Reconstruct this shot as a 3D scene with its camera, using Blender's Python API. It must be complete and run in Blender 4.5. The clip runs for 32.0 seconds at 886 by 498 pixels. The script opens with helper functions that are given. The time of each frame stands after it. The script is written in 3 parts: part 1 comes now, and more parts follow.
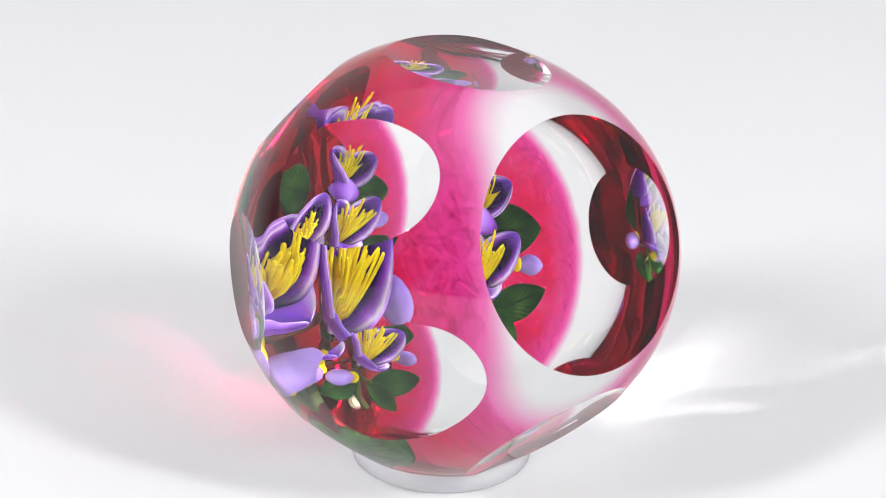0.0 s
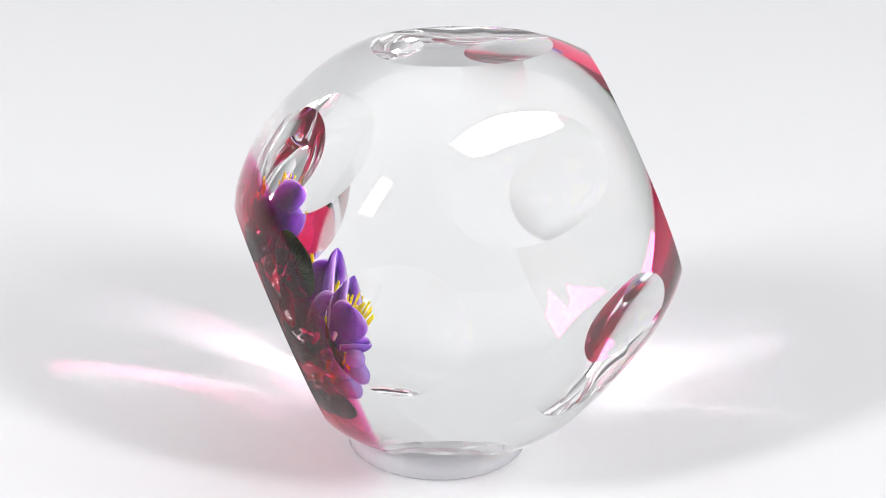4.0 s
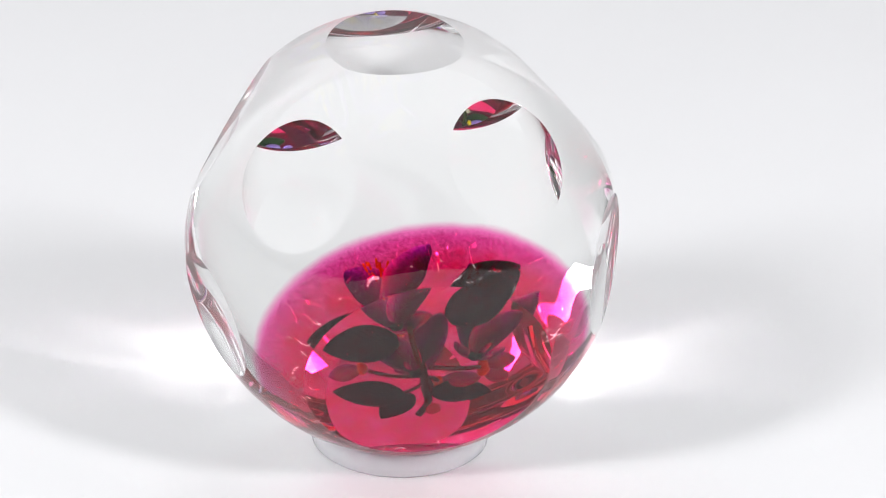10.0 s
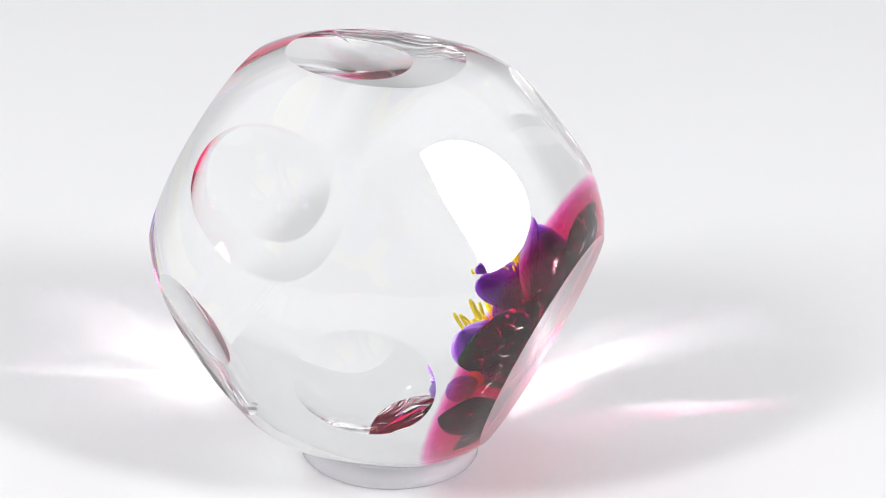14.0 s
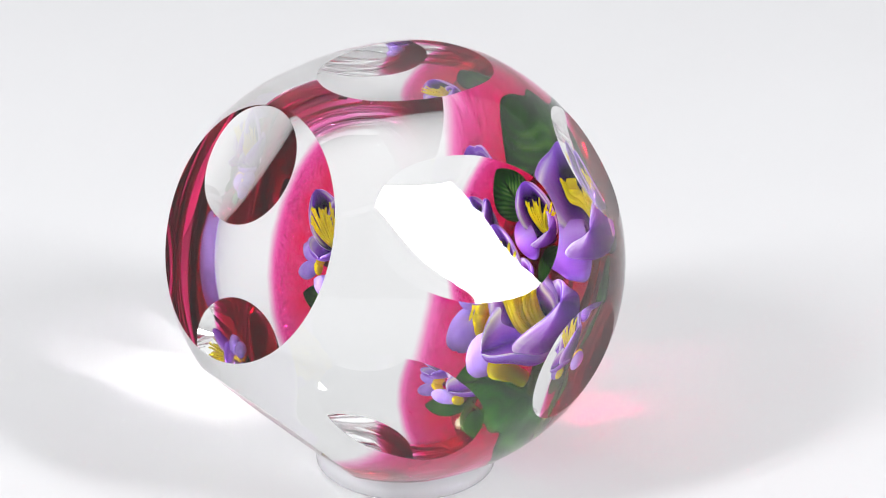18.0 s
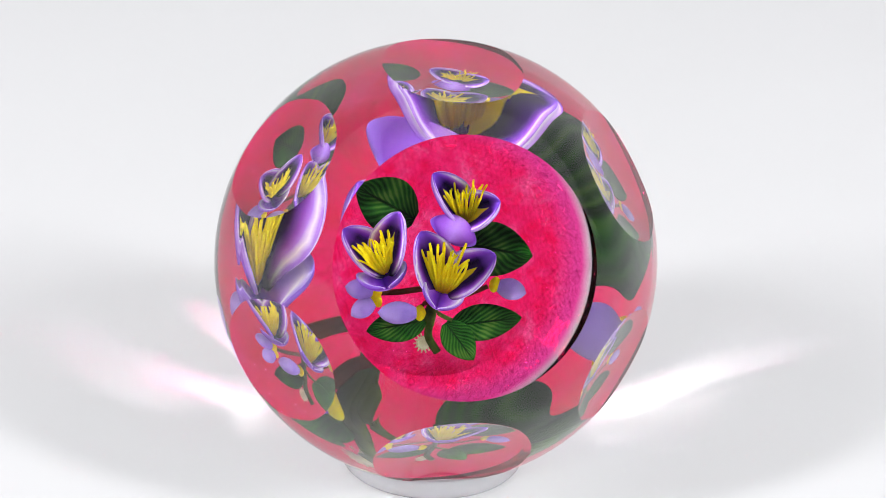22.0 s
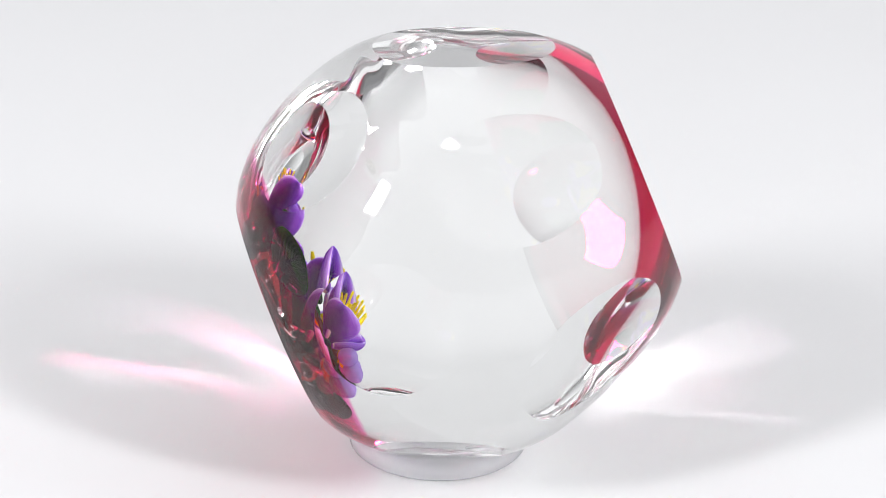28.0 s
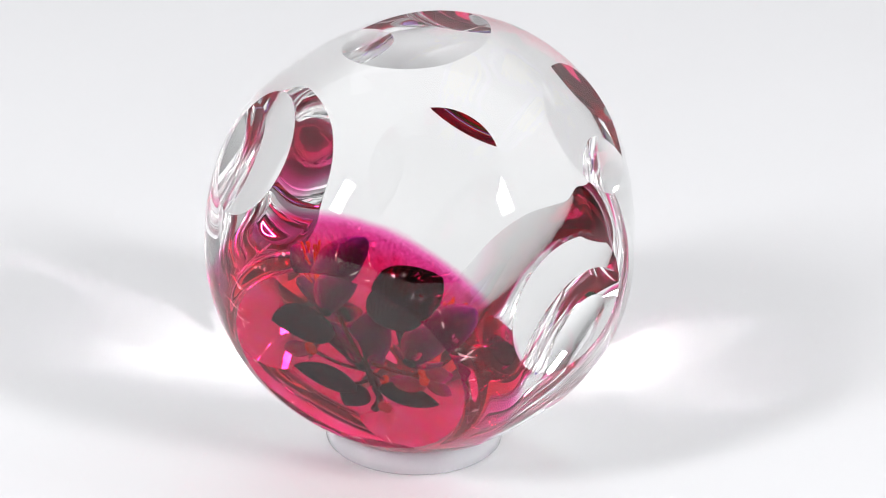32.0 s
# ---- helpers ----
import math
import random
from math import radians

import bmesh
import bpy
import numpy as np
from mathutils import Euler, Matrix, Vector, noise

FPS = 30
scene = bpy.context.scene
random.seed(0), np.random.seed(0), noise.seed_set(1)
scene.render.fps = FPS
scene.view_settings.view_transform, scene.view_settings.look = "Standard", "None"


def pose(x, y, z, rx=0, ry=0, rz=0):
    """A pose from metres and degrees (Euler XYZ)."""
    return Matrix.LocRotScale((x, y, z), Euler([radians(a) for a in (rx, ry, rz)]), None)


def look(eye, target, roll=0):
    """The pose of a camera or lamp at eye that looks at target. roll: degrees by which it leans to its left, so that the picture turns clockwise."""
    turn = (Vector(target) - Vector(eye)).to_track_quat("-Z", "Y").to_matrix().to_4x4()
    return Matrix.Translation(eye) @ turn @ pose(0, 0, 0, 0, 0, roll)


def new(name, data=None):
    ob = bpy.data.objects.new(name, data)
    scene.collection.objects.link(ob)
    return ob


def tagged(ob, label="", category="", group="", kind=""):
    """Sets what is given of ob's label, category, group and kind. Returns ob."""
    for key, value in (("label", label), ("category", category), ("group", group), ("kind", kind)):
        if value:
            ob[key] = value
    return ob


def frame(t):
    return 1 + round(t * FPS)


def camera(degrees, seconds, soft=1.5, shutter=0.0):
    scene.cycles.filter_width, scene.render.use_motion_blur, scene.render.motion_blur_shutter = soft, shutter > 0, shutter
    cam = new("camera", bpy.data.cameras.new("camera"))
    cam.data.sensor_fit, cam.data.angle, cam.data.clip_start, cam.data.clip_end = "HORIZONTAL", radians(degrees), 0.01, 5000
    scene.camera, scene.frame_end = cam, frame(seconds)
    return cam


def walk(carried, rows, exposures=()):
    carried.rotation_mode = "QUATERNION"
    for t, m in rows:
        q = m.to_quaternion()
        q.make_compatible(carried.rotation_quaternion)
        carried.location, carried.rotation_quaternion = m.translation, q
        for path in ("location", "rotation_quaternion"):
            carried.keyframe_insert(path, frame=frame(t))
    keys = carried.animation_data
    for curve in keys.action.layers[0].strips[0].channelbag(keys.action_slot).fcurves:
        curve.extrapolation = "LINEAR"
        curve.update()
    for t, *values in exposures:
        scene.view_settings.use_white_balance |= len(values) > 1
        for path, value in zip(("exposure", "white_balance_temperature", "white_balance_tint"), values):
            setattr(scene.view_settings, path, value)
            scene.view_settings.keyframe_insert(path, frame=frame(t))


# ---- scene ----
# ---------------------------------------------------------------- camera
SECONDS = 32.0
EYE = Vector((0.0, -0.46166, 0.24633))
PITCH, ROLL = 24.061, 1.351
AIM = EYE + Vector((0.0, math.cos(radians(PITCH)), -math.sin(radians(PITCH))))
cam = camera(17.881, SECONDS, soft=0.8)
walk(cam, [(0.0, look(EYE, AIM, ROLL)), (SECONDS, look(EYE, AIM, ROLL))])

# ---------------------------------------------------------------- world and lamps
world = bpy.data.worlds.new("studio_world")
scene.world = world
world.use_nodes = True
# a pale room: bright overhead, dimmer towards the sides
_nt = world.node_tree
_co = _nt.nodes.new("ShaderNodeTexCoord")
_xyz = _nt.nodes.new("ShaderNodeSeparateXYZ")
_nt.links.new(_co.outputs["Generated"], _xyz.inputs[0])
_up = _nt.nodes.new("ShaderNodeMapRange")
_nt.links.new(_xyz.outputs["Z"], _up.inputs["Value"])
_up.inputs["To Min"].default_value, _up.inputs["To Max"].default_value = 0.42, 1.16
# the room behind the camera is dim
_dot = _nt.nodes.new("ShaderNodeVectorMath")
_dot.operation = "DOT_PRODUCT"
_nt.links.new(_co.outputs["Generated"], _dot.inputs[0])
_dot.inputs[1].default_value = (0.0, -0.913, 0.408)
_dim = _nt.nodes.new("ShaderNodeMapRange")
_dim.interpolation_type = "SMOOTHSTEP"
_nt.links.new(_dot.outputs["Value"], _dim.inputs["Value"])
_dim.inputs["From Min"].default_value, _dim.inputs["From Max"].default_value = 0.38, 0.95
_dim.inputs["To Min"].default_value, _dim.inputs["To Max"].default_value = 1.0, 0.10
_both = _nt.nodes.new("ShaderNodeMath")
_both.operation = "MULTIPLY"
_nt.links.new(_up.outputs["Result"], _both.inputs[0])
_nt.links.new(_dim.outputs["Result"], _both.inputs[1])
_bg = _nt.nodes["Background"]
_bg.inputs["Color"].default_value = (0.97, 0.975, 1.0, 1)
_nt.links.new(_both.outputs[0], _bg.inputs["Strength"])


def softbox(name, way, distance, wide, tall, watts):
    data = bpy.data.lights.new(name, "AREA")
    data.shape, data.size, data.size_y, data.energy = "RECTANGLE", wide, tall, watts
    data.color = (0.985, 0.985, 1.0)
    ob = new(name, data)
    middle = Vector((0, 0, 0.04))
    ob.matrix_world = look(middle + distance * Vector(way).normalized(), middle)
    return ob


softbox("softbox_lamp", (-0.632, -0.505, 0.588), 1.25, 0.14, 0.36, 9.2)
softbox("softbox_lamp", (0.65, -0.49, 0.582), 1.25, 0.14, 0.36, 9.2)
scene.view_settings.exposure = 0.13
# light goes round many times inside the cut glass
scene.cycles.max_bounces, scene.cycles.transmission_bounces = 24, 20
scene.cycles.blur_glossy = 0.0
scene.cycles.sample_clamp_indirect = 30.0
scene.cycles.glossy_bounces, scene.cycles.transparent_max_bounces = 16, 128

# ---------------------------------------------------------------- materials


def material(name):
    m = bpy.data.materials.new(name)
    m.use_nodes = True
    nt = m.node_tree
    return m, nt, nt.nodes["Principled BSDF"]


def node(nt, kind, **values):
    n = nt.nodes.new(kind)
    for key, value in values.items():
        if key in n.inputs:
            n.inputs[key].default_value = value
    return n


def ramp(nt, source, stops):
    n = nt.nodes.new("ShaderNodeValToRGB")
    nt.links.new(source, n.inputs["Fac"])
    e = n.color_ramp.elements
    while len(e) < len(stops):
        e.new(0.5)
    for k, (at, col) in zip(e, stops):
        k.position, k.color = at, (*col, 1)
    return n.outputs["Color"]


def arith(nt, op, a, b=None):
    n = nt.nodes.new("ShaderNodeMath")
    n.operation = op
    for i, v in enumerate((a, b)):
        if v is None:
            continue
        if isinstance(v, (int, float)):
            n.inputs[i].default_value = v
        else:
            nt.links.new(v, n.inputs[i])
    return n.outputs[0]


def blend(nt, fac, a, b):
    n = nt.nodes.new("ShaderNodeMix")
    n.data_type = "RGBA"
    for socket, v in ((n.inputs[0], fac), (n.inputs[6], a), (n.inputs[7], b)):
        if isinstance(v, tuple):
            socket.default_value = (*v, 1)
        elif isinstance(v, (int, float)):
            socket.default_value = v
        else:
            nt.links.new(v, socket)
    return n.outputs[2]


def bump(nt, bsdf, height, strength, distance):
    n = node(nt, "ShaderNodeBump", Strength=strength, Distance=distance)
    nt.links.new(height, n.inputs["Height"])
    nt.links.new(n.outputs["Normal"], bsdf.inputs["Normal"])


def coords(nt, which="Object"):
    return nt.nodes.new("ShaderNodeTexCoord").outputs[which]


def glass_material():
    m, nt, b = material("clear_crystal")
    b.inputs["Base Color"].default_value = (0.992, 1.0, 0.986, 1)
    b.inputs["Roughness"].default_value = 0.0
    b.inputs["IOR"].default_value = 1.52
    b.inputs["Transmission Weight"].default_value = 1.0
    return m


def ring_material():
    m, nt, b = material("frosted_acrylic")
    b.inputs["Base Color"].default_value = (0.86, 0.86, 0.88, 1)
    b.inputs["Roughness"].default_value = 0.25
    b.inputs["IOR"].default_value = 1.49
    b.inputs["Transmission Weight"].default_value = 0.6
    n = node(nt, "ShaderNodeTexNoise", Scale=900.0, Detail=3.0)
    nt.links.new(coords(nt), n.inputs["Vector"])
    bump(nt, b, n.outputs["Fac"], 0.15, 0.0002)
    return m


def table_material():
    m, nt, b = material("white_matt_board")
    n = node(nt, "ShaderNodeTexNoise", Scale=6.0, Detail=5.0)
    nt.links.new(coords(nt), n.inputs["Vector"])
    nt.links.new(ramp(nt, n.outputs["Fac"], [(0.3, (0.65, 0.65, 0.656)), (0.7, (0.67, 0.67, 0.677))]), b.inputs["Base Color"])
    b.inputs["Roughness"].default_value = 0.55
    f = node(nt, "ShaderNodeTexNoise", Scale=700.0, Detail=4.0)
    nt.links.new(coords(nt), f.inputs["Vector"])
    bump(nt, b, f.outputs["Fac"], 0.08, 0.0002)
    return m


GLASS = glass_material()
RING = ring_material()
BOARD = table_material()


def shader_mix(nt, fac, a, c):
    n = nt.nodes.new("ShaderNodeMixShader")
    if isinstance(fac, (int, float)):
        n.inputs[0].default_value = fac
    else:
        nt.links.new(fac, n.inputs[0])
    nt.links.new(a, n.inputs[1])
    nt.links.new(c, n.inputs[2])
    return n.outputs[0]


def pink_material():
    """Ruby glass ground that thins out to clear glass at its rim. UV: flat over the disc."""
    m, nt, b = material("ruby_pink_ground")
    nt.nodes.remove(b)
    out = nt.nodes["Material Output"]
    co = coords(nt, "UV")
    v = node(nt, "ShaderNodeTexVoronoi", Scale=19.0, Randomness=1.0)
    v.feature = "SMOOTH_F1"
    v.inputs["Smoothness"].default_value = 0.35
    nz = node(nt, "ShaderNodeTexNoise", Scale=14.0, Detail=6.0)
    nt.links.new(co, nz.inputs["Vector"])
    nt.links.new(blend(nt, 0.06, co, nz.outputs["Color"]), v.inputs["Vector"])
    large = node(nt, "ShaderNodeTexNoise", Scale=4.0, Detail=3.0)
    nt.links.new(co, large.inputs["Vector"])
    deep = blend(nt, ramp(nt, v.outputs["Distance"], [(0.22, (0, 0, 0)), (0.58, (1, 1, 1))]), (1.0, 0.11, 0.34), (1.0, 0.28, 0.54))
    deep = blend(nt, ramp(nt, large.outputs["Fac"], [(0.42, (0, 0, 0)), (0.7, (0.3, 0.3, 0.3))]), deep, (0.99, 0.10, 0.33))
    crack = nt.nodes.new("ShaderNodeTexVoronoi")
    crack.feature = "DISTANCE_TO_EDGE"
    crack.inputs["Scale"].default_value = 21.0
    nt.links.new(blend(nt, 0.05, co, nz.outputs["Color"]), crack.inputs["Vector"])
    line = arith(nt, "MULTIPLY", ramp(nt, crack.outputs["Distance"], [(0.0, (1, 1, 1)), (0.09, (0, 0, 0))]),
                 ramp(nt, nz.outputs["Fac"], [(0.46, (0, 0, 0)), (0.62, (0.7, 0.7, 0.7))]))
    deep = blend(nt, line, deep, (1.0, 0.40, 0.62))
    fleck = node(nt, "ShaderNodeTexNoise", Scale=34.0, Detail=4.0, Roughness=0.65)
    nt.links.new(co, fleck.inputs["Vector"])
    deep = blend(nt, ramp(nt, fleck.outputs["Fac"], [(0.50, (0, 0, 0)), (0.68, (0.75, 0.75, 0.75))]), deep, (1.0, 0.30, 0.54))
    sub = nt.nodes.new("ShaderNodeVectorMath")
    sub.operation = "DISTANCE"
    nt.links.new(co, sub.inputs[0])
    sub.inputs[1].default_value = (0.5, 0.5, 0)
    reach = arith(nt, "ADD", sub.outputs["Value"], arith(nt, "MULTIPLY", arith(nt, "SUBTRACT", nz.outputs["Fac"], 0.5), 0.02))
    tint = blend(nt, ramp(nt, reach, [(0.38, (0, 0, 0)), (0.44, (1, 1, 1))]), deep, (0.98, 0.26, 0.62))
    tint = blend(nt, ramp(nt, reach, [(0.466, (0, 0, 0)), (0.4985, (1, 1, 1))]), tint, (1.0, 1.0, 1.0))
    rim = ramp(nt, reach, [(0.42, (1, 1, 1)), (0.475, (0, 0, 0))])
    bm_ = node(nt, "ShaderNodeBump", Strength=0.6, Distance=0.0008)
    nt.links.new(v.outputs["Distance"], bm_.inputs["Height"])
    diff, trl, tra, glo = (nt.nodes.new("ShaderNodeBsdf" + k) for k in ("Diffuse", "Translucent", "Transparent", "Glossy"))
    for n in (diff, trl):
        n.inputs["Color"].default_value = (0.88, 0.025, 0.19, 1)
    for n in (diff, trl, glo):
        nt.links.new(bm_.outputs["Normal"], n.inputs["Normal"])
    glo.inputs["Roughness"].default_value = 0.20
    glo.inputs["Color"].default_value = (0.95, 0.6, 0.7, 1)
    nt.links.new(tint, tra.inputs["Color"])
    body = shader_mix(nt, 0.5, diff.outputs[0], trl.outputs[0])
    body = shader_mix(nt, 0.10, body, glo.outputs[0])
    nt.links.new(shader_mix(nt, arith(nt, "MULTIPLY", rim, 0.025), tra.outputs[0], body), out.inputs["Surface"])
    return m


def crimson_material():
    """The ruby's underside: clear crimson with uneven depth, paler veins and a clear rim. UV: flat over the disc."""
    m, nt, b = material("clear_crimson_underside")
    nt.nodes.remove(b)
    co = coords(nt, "UV")
    cloud = node(nt, "ShaderNodeTexNoise", Scale=9.0, Detail=5.0, Roughness=0.6)
    nt.links.new(co, cloud.inputs["Vector"])
    vein = nt.nodes.new("ShaderNodeTexVoronoi")
    vein.feature = "DISTANCE_TO_EDGE"
    vein.inputs["Scale"].default_value = 13.0
    nt.links.new(blend(nt, 0.10, co, cloud.outputs["Color"]), vein.inputs["Vector"])
    tint = ramp(nt, cloud.outputs["Fac"], [(0.34, (0.93, 0.042, 0.24)), (0.50, (1.0, 0.075, 0.33)), (0.66, (1.0, 0.26, 0.52))])
    line = arith(nt, "MULTIPLY", ramp(nt, vein.outputs["Distance"], [(0.0, (1, 1, 1)), (0.035, (0, 0, 0))]),
                 ramp(nt, cloud.outputs["Fac"], [(0.50, (0, 0, 0)), (0.62, (0.9, 0.9, 0.9))]))
    tint = blend(nt, line, tint, (1.0, 0.50, 0.66))
    away = nt.nodes.new("ShaderNodeVectorMath")
    away.operation = "DISTANCE"
    nt.links.new(co, away.inputs[0])
    away.inputs[1].default_value = (0.5, 0.5, 0)
    tint = blend(nt, ramp(nt, away.outputs["Value"], [(0.39, (0, 0, 0)), (0.45, (1, 1, 1))]), tint, (0.98, 0.26, 0.62))
    tint = blend(nt, ramp(nt, away.outputs["Value"], [(0.466, (0, 0, 0)), (0.4985, (1, 1, 1))]), tint, (1.0, 1.0, 1.0))
    tra = nt.nodes.new("ShaderNodeBsdfTransparent")
    nt.links.new(tint, tra.inputs["Color"])
    nt.links.new(tra.outputs[0], nt.nodes["Material Output"].inputs["Surface"])
    return m


def absorption_material():
    """Tint of added planes standing in for the ruby's depth: each takes a little of the light that crosses it."""
    m, nt, b = material("ruby_absorption")
    nt.nodes.remove(b)
    tra = nt.nodes.new("ShaderNodeBsdfTransparent")
    nz = node(nt, "ShaderNodeTexNoise", Scale=160.0, Detail=2.0)
    nt.links.new(coords(nt), nz.inputs["Vector"])
    nt.links.new(ramp(nt, nz.outputs["Fac"], [(0.35, (0.956, 0.896, 0.924)), (0.65, (0.970, 0.928, 0.948))]), tra.inputs["Color"])
    nt.links.new(tra.outputs[0], nt.nodes["Material Output"].inputs["Surface"])
    return m


def shard_material(name, dark, light, gloss, share):
    """Cracked ruby: every loose face lets through its own share of light; the rest glints."""
    m, nt, b = material(name)
    nt.nodes.remove(b)
    tra, glo = (nt.nodes.new("ShaderNodeBsdf" + k) for k in ("Transparent", "Glossy"))
    each = nt.nodes.new("ShaderNodeNewGeometry").outputs["Random Per Island"]
    nz = node(nt, "ShaderNodeTexNoise", Scale=500.0, Detail=3.0)
    nt.links.new(coords(nt), nz.inputs["Vector"])
    mixed = arith(nt, "ADD", arith(nt, "MULTIPLY", each, 0.8), arith(nt, "MULTIPLY", nz.outputs["Fac"], 0.25))
    nt.links.new(ramp(nt, mixed, [(0.1, dark), (0.95, light)]), tra.inputs["Color"])
    glo.inputs["Roughness"].default_value = 0.05
    bm_ = node(nt, "ShaderNodeBump", Strength=0.3, Distance=0.0004)
    nt.links.new(nz.outputs["Fac"], bm_.inputs["Height"])
    nt.links.new(bm_.outputs["Normal"], glo.inputs["Normal"])
    nt.links.new(ramp(nt, arith(nt, "LESS_THAN", each, share), [(0.0, (0, 0, 0)), (1.0, (gloss, 0.75 * gloss, 0.78 * gloss))]), glo.inputs["Color"])
    both = nt.nodes.new("ShaderNodeAddShader")
    nt.links.new(tra.outputs[0], both.inputs[0])
    nt.links.new(glo.outputs[0], both.inputs[1])
    nt.links.new(both.outputs[0], nt.nodes["Material Output"].inputs["Surface"])
    return m


def petal_material():
    """Violet petal: pale rim with its highlights painted in, dark purple flames and a yellow tongue from the base. UV:
    x along (2 is added on the outer side), y across.
    """
    m, nt, b = material("violet_petal")
    sep = nt.nodes.new("ShaderNodeSeparateXYZ")
    nt.links.new(coords(nt, "UV"), sep.inputs[0])
    along, across = sep.outputs[0], sep.outputs[1]
    outer = arith(nt, "GREATER_THAN", along, 1.5)
    off = arith(nt, "MULTIPLY", arith(nt, "ABSOLUTE", arith(nt, "SUBTRACT", across, 0.5)), 2.0)
    nz = node(nt, "ShaderNodeTexNoise", Scale=330.0, Detail=4.0)
    nt.links.new(coords(nt), nz.inputs["Vector"])
    wob = arith(nt, "MULTIPLY", arith(nt, "SUBTRACT", nz.outputs["Fac"], 0.5), 0.20)
    off = arith(nt, "ADD", off, wob)
    base = ramp(nt, off, [(0.0, (0.035, 0.006, 0.10)), (0.30, (0.010, 0.002, 0.030)), (0.46, (0.035, 0.006, 0.10)), (0.58, (0.13, 0.022, 0.34)), (0.70, (0.28, 0.065, 0.58)),
                          (0.82, (0.46, 0.20, 0.80)), (0.93, (0.88, 0.79, 0.98)), (1.0, (0.48, 0.24, 0.80))])
    tip = blend(nt, ramp(nt, along, [(0.74, (0, 0, 0)), (0.97, (1, 1, 1))]), base, (0.24, 0.07, 0.66))
    foot = blend(nt, ramp(nt, along, [(0.10, (1, 1, 1)), (0.34, (0, 0, 0))]), tip, (0.02, 0.004, 0.05))
    edge = arith(nt, "ADD", off, arith(nt, "MULTIPLY", along, 0.68))
    tongue = ramp(nt, edge, [(0.45, (1, 1, 1)), (0.48, (0, 0, 0))])
    inner = blend(nt, tongue, foot, (0.95, 0.80, 0.02))
    streak = node(nt, "ShaderNodeTexNoise", Scale=9.0, Detail=3.0)
    strip = nt.nodes.new("ShaderNodeCombineXYZ")
    nt.links.new(arith(nt, "MULTIPLY", along, 0.12), strip.inputs[0])
    nt.links.new(across, strip.inputs[1])
    nt.links.new(strip.outputs[0], streak.inputs["Vector"])
    far = arith(nt, "ADD", off, arith(nt, "MULTIPLY", arith(nt, "SUBTRACT", streak.outputs["Fac"], 0.5), 0.7))
    back = ramp(nt, far, [(0.0, (0.07, 0.010, 0.20)), (0.30, (0.12, 0.018, 0.31)), (0.55, (0.19, 0.034, 0.46)), (0.74, (0.29, 0.07, 0.62)), (0.88, (0.54, 0.27, 0.84)), (1.0, (0.88, 0.78, 0.98))])
    nt.links.new(blend(nt, outer, inner, back), b.inputs["Base Color"])
    b.inputs["Roughness"].default_value = 0.6
    b.inputs["Specular IOR Level"].default_value = 0.0
    return m


def lip_material():
    """The small front petal: dark foot, violet, pale rolled edge with its highlight painted in."""
    m, nt, b = material("pale_violet_lip")
    sep = nt.nodes.new("ShaderNodeSeparateXYZ")
    nt.links.new(coords(nt, "UV"), sep.inputs[0])
    along = arith(nt, "FRACT", sep.outputs[0])
    off = arith(nt, "MULTIPLY", arith(nt, "ABSOLUTE", arith(nt, "SUBTRACT", sep.outputs[1], 0.5)), 2.0)
    nz = node(nt, "ShaderNodeTexNoise", Scale=330.0, Detail=4.0)
    nt.links.new(coords(nt), nz.inputs["Vector"])
    far = off
    far = arith(nt, "ADD", far, arith(nt, "MULTIPLY", arith(nt, "SUBTRACT", nz.outputs["Fac"], 0.5), 0.15))
    outer = arith(nt, "GREATER_THAN", sep.outputs[0], 1.5)
    inner = ramp(nt, far, [(0.0, (0.05, 0.008, 0.18)), (0.22, (0.16, 0.03, 0.52)), (0.50, (0.36, 0.12, 0.70)), (0.74, (0.66, 0.46, 0.92)), (0.90, (0.93, 0.90, 1.0)), (1.0, (0.50, 0.34, 0.85))])
    # outer side: paler middle paints the highlight on the rounded back
    back = ramp(nt, far, [(0.0, (0.50, 0.27, 0.84)), (0.45, (0.33, 0.11, 0.66)), (0.8, (0.20, 0.04, 0.46)), (1.0, (0.34, 0.16, 0.76))])
    nt.links.new(blend(nt, outer, inner, back), b.inputs["Base Color"])
    b.inputs["Roughness"].default_value = 0.6
    b.inputs["Specular IOR Level"].default_value = 0.0
    return m


def plain_material(name, dark, light, scale=500.0, rough=0.4):
    m, nt, b = material(name)
    nz = node(nt, "ShaderNodeTexNoise", Scale=scale, Detail=4.0)
    nt.links.new(coords(nt), nz.inputs["Vector"])
    nt.links.new(ramp(nt, nz.outputs["Fac"], [(0.32, dark), (0.68, light)]), b.inputs["Base Color"])
    b.inputs["Roughness"].default_value = rough
    b.inputs["Specular IOR Level"].default_value = 0.0
    return m


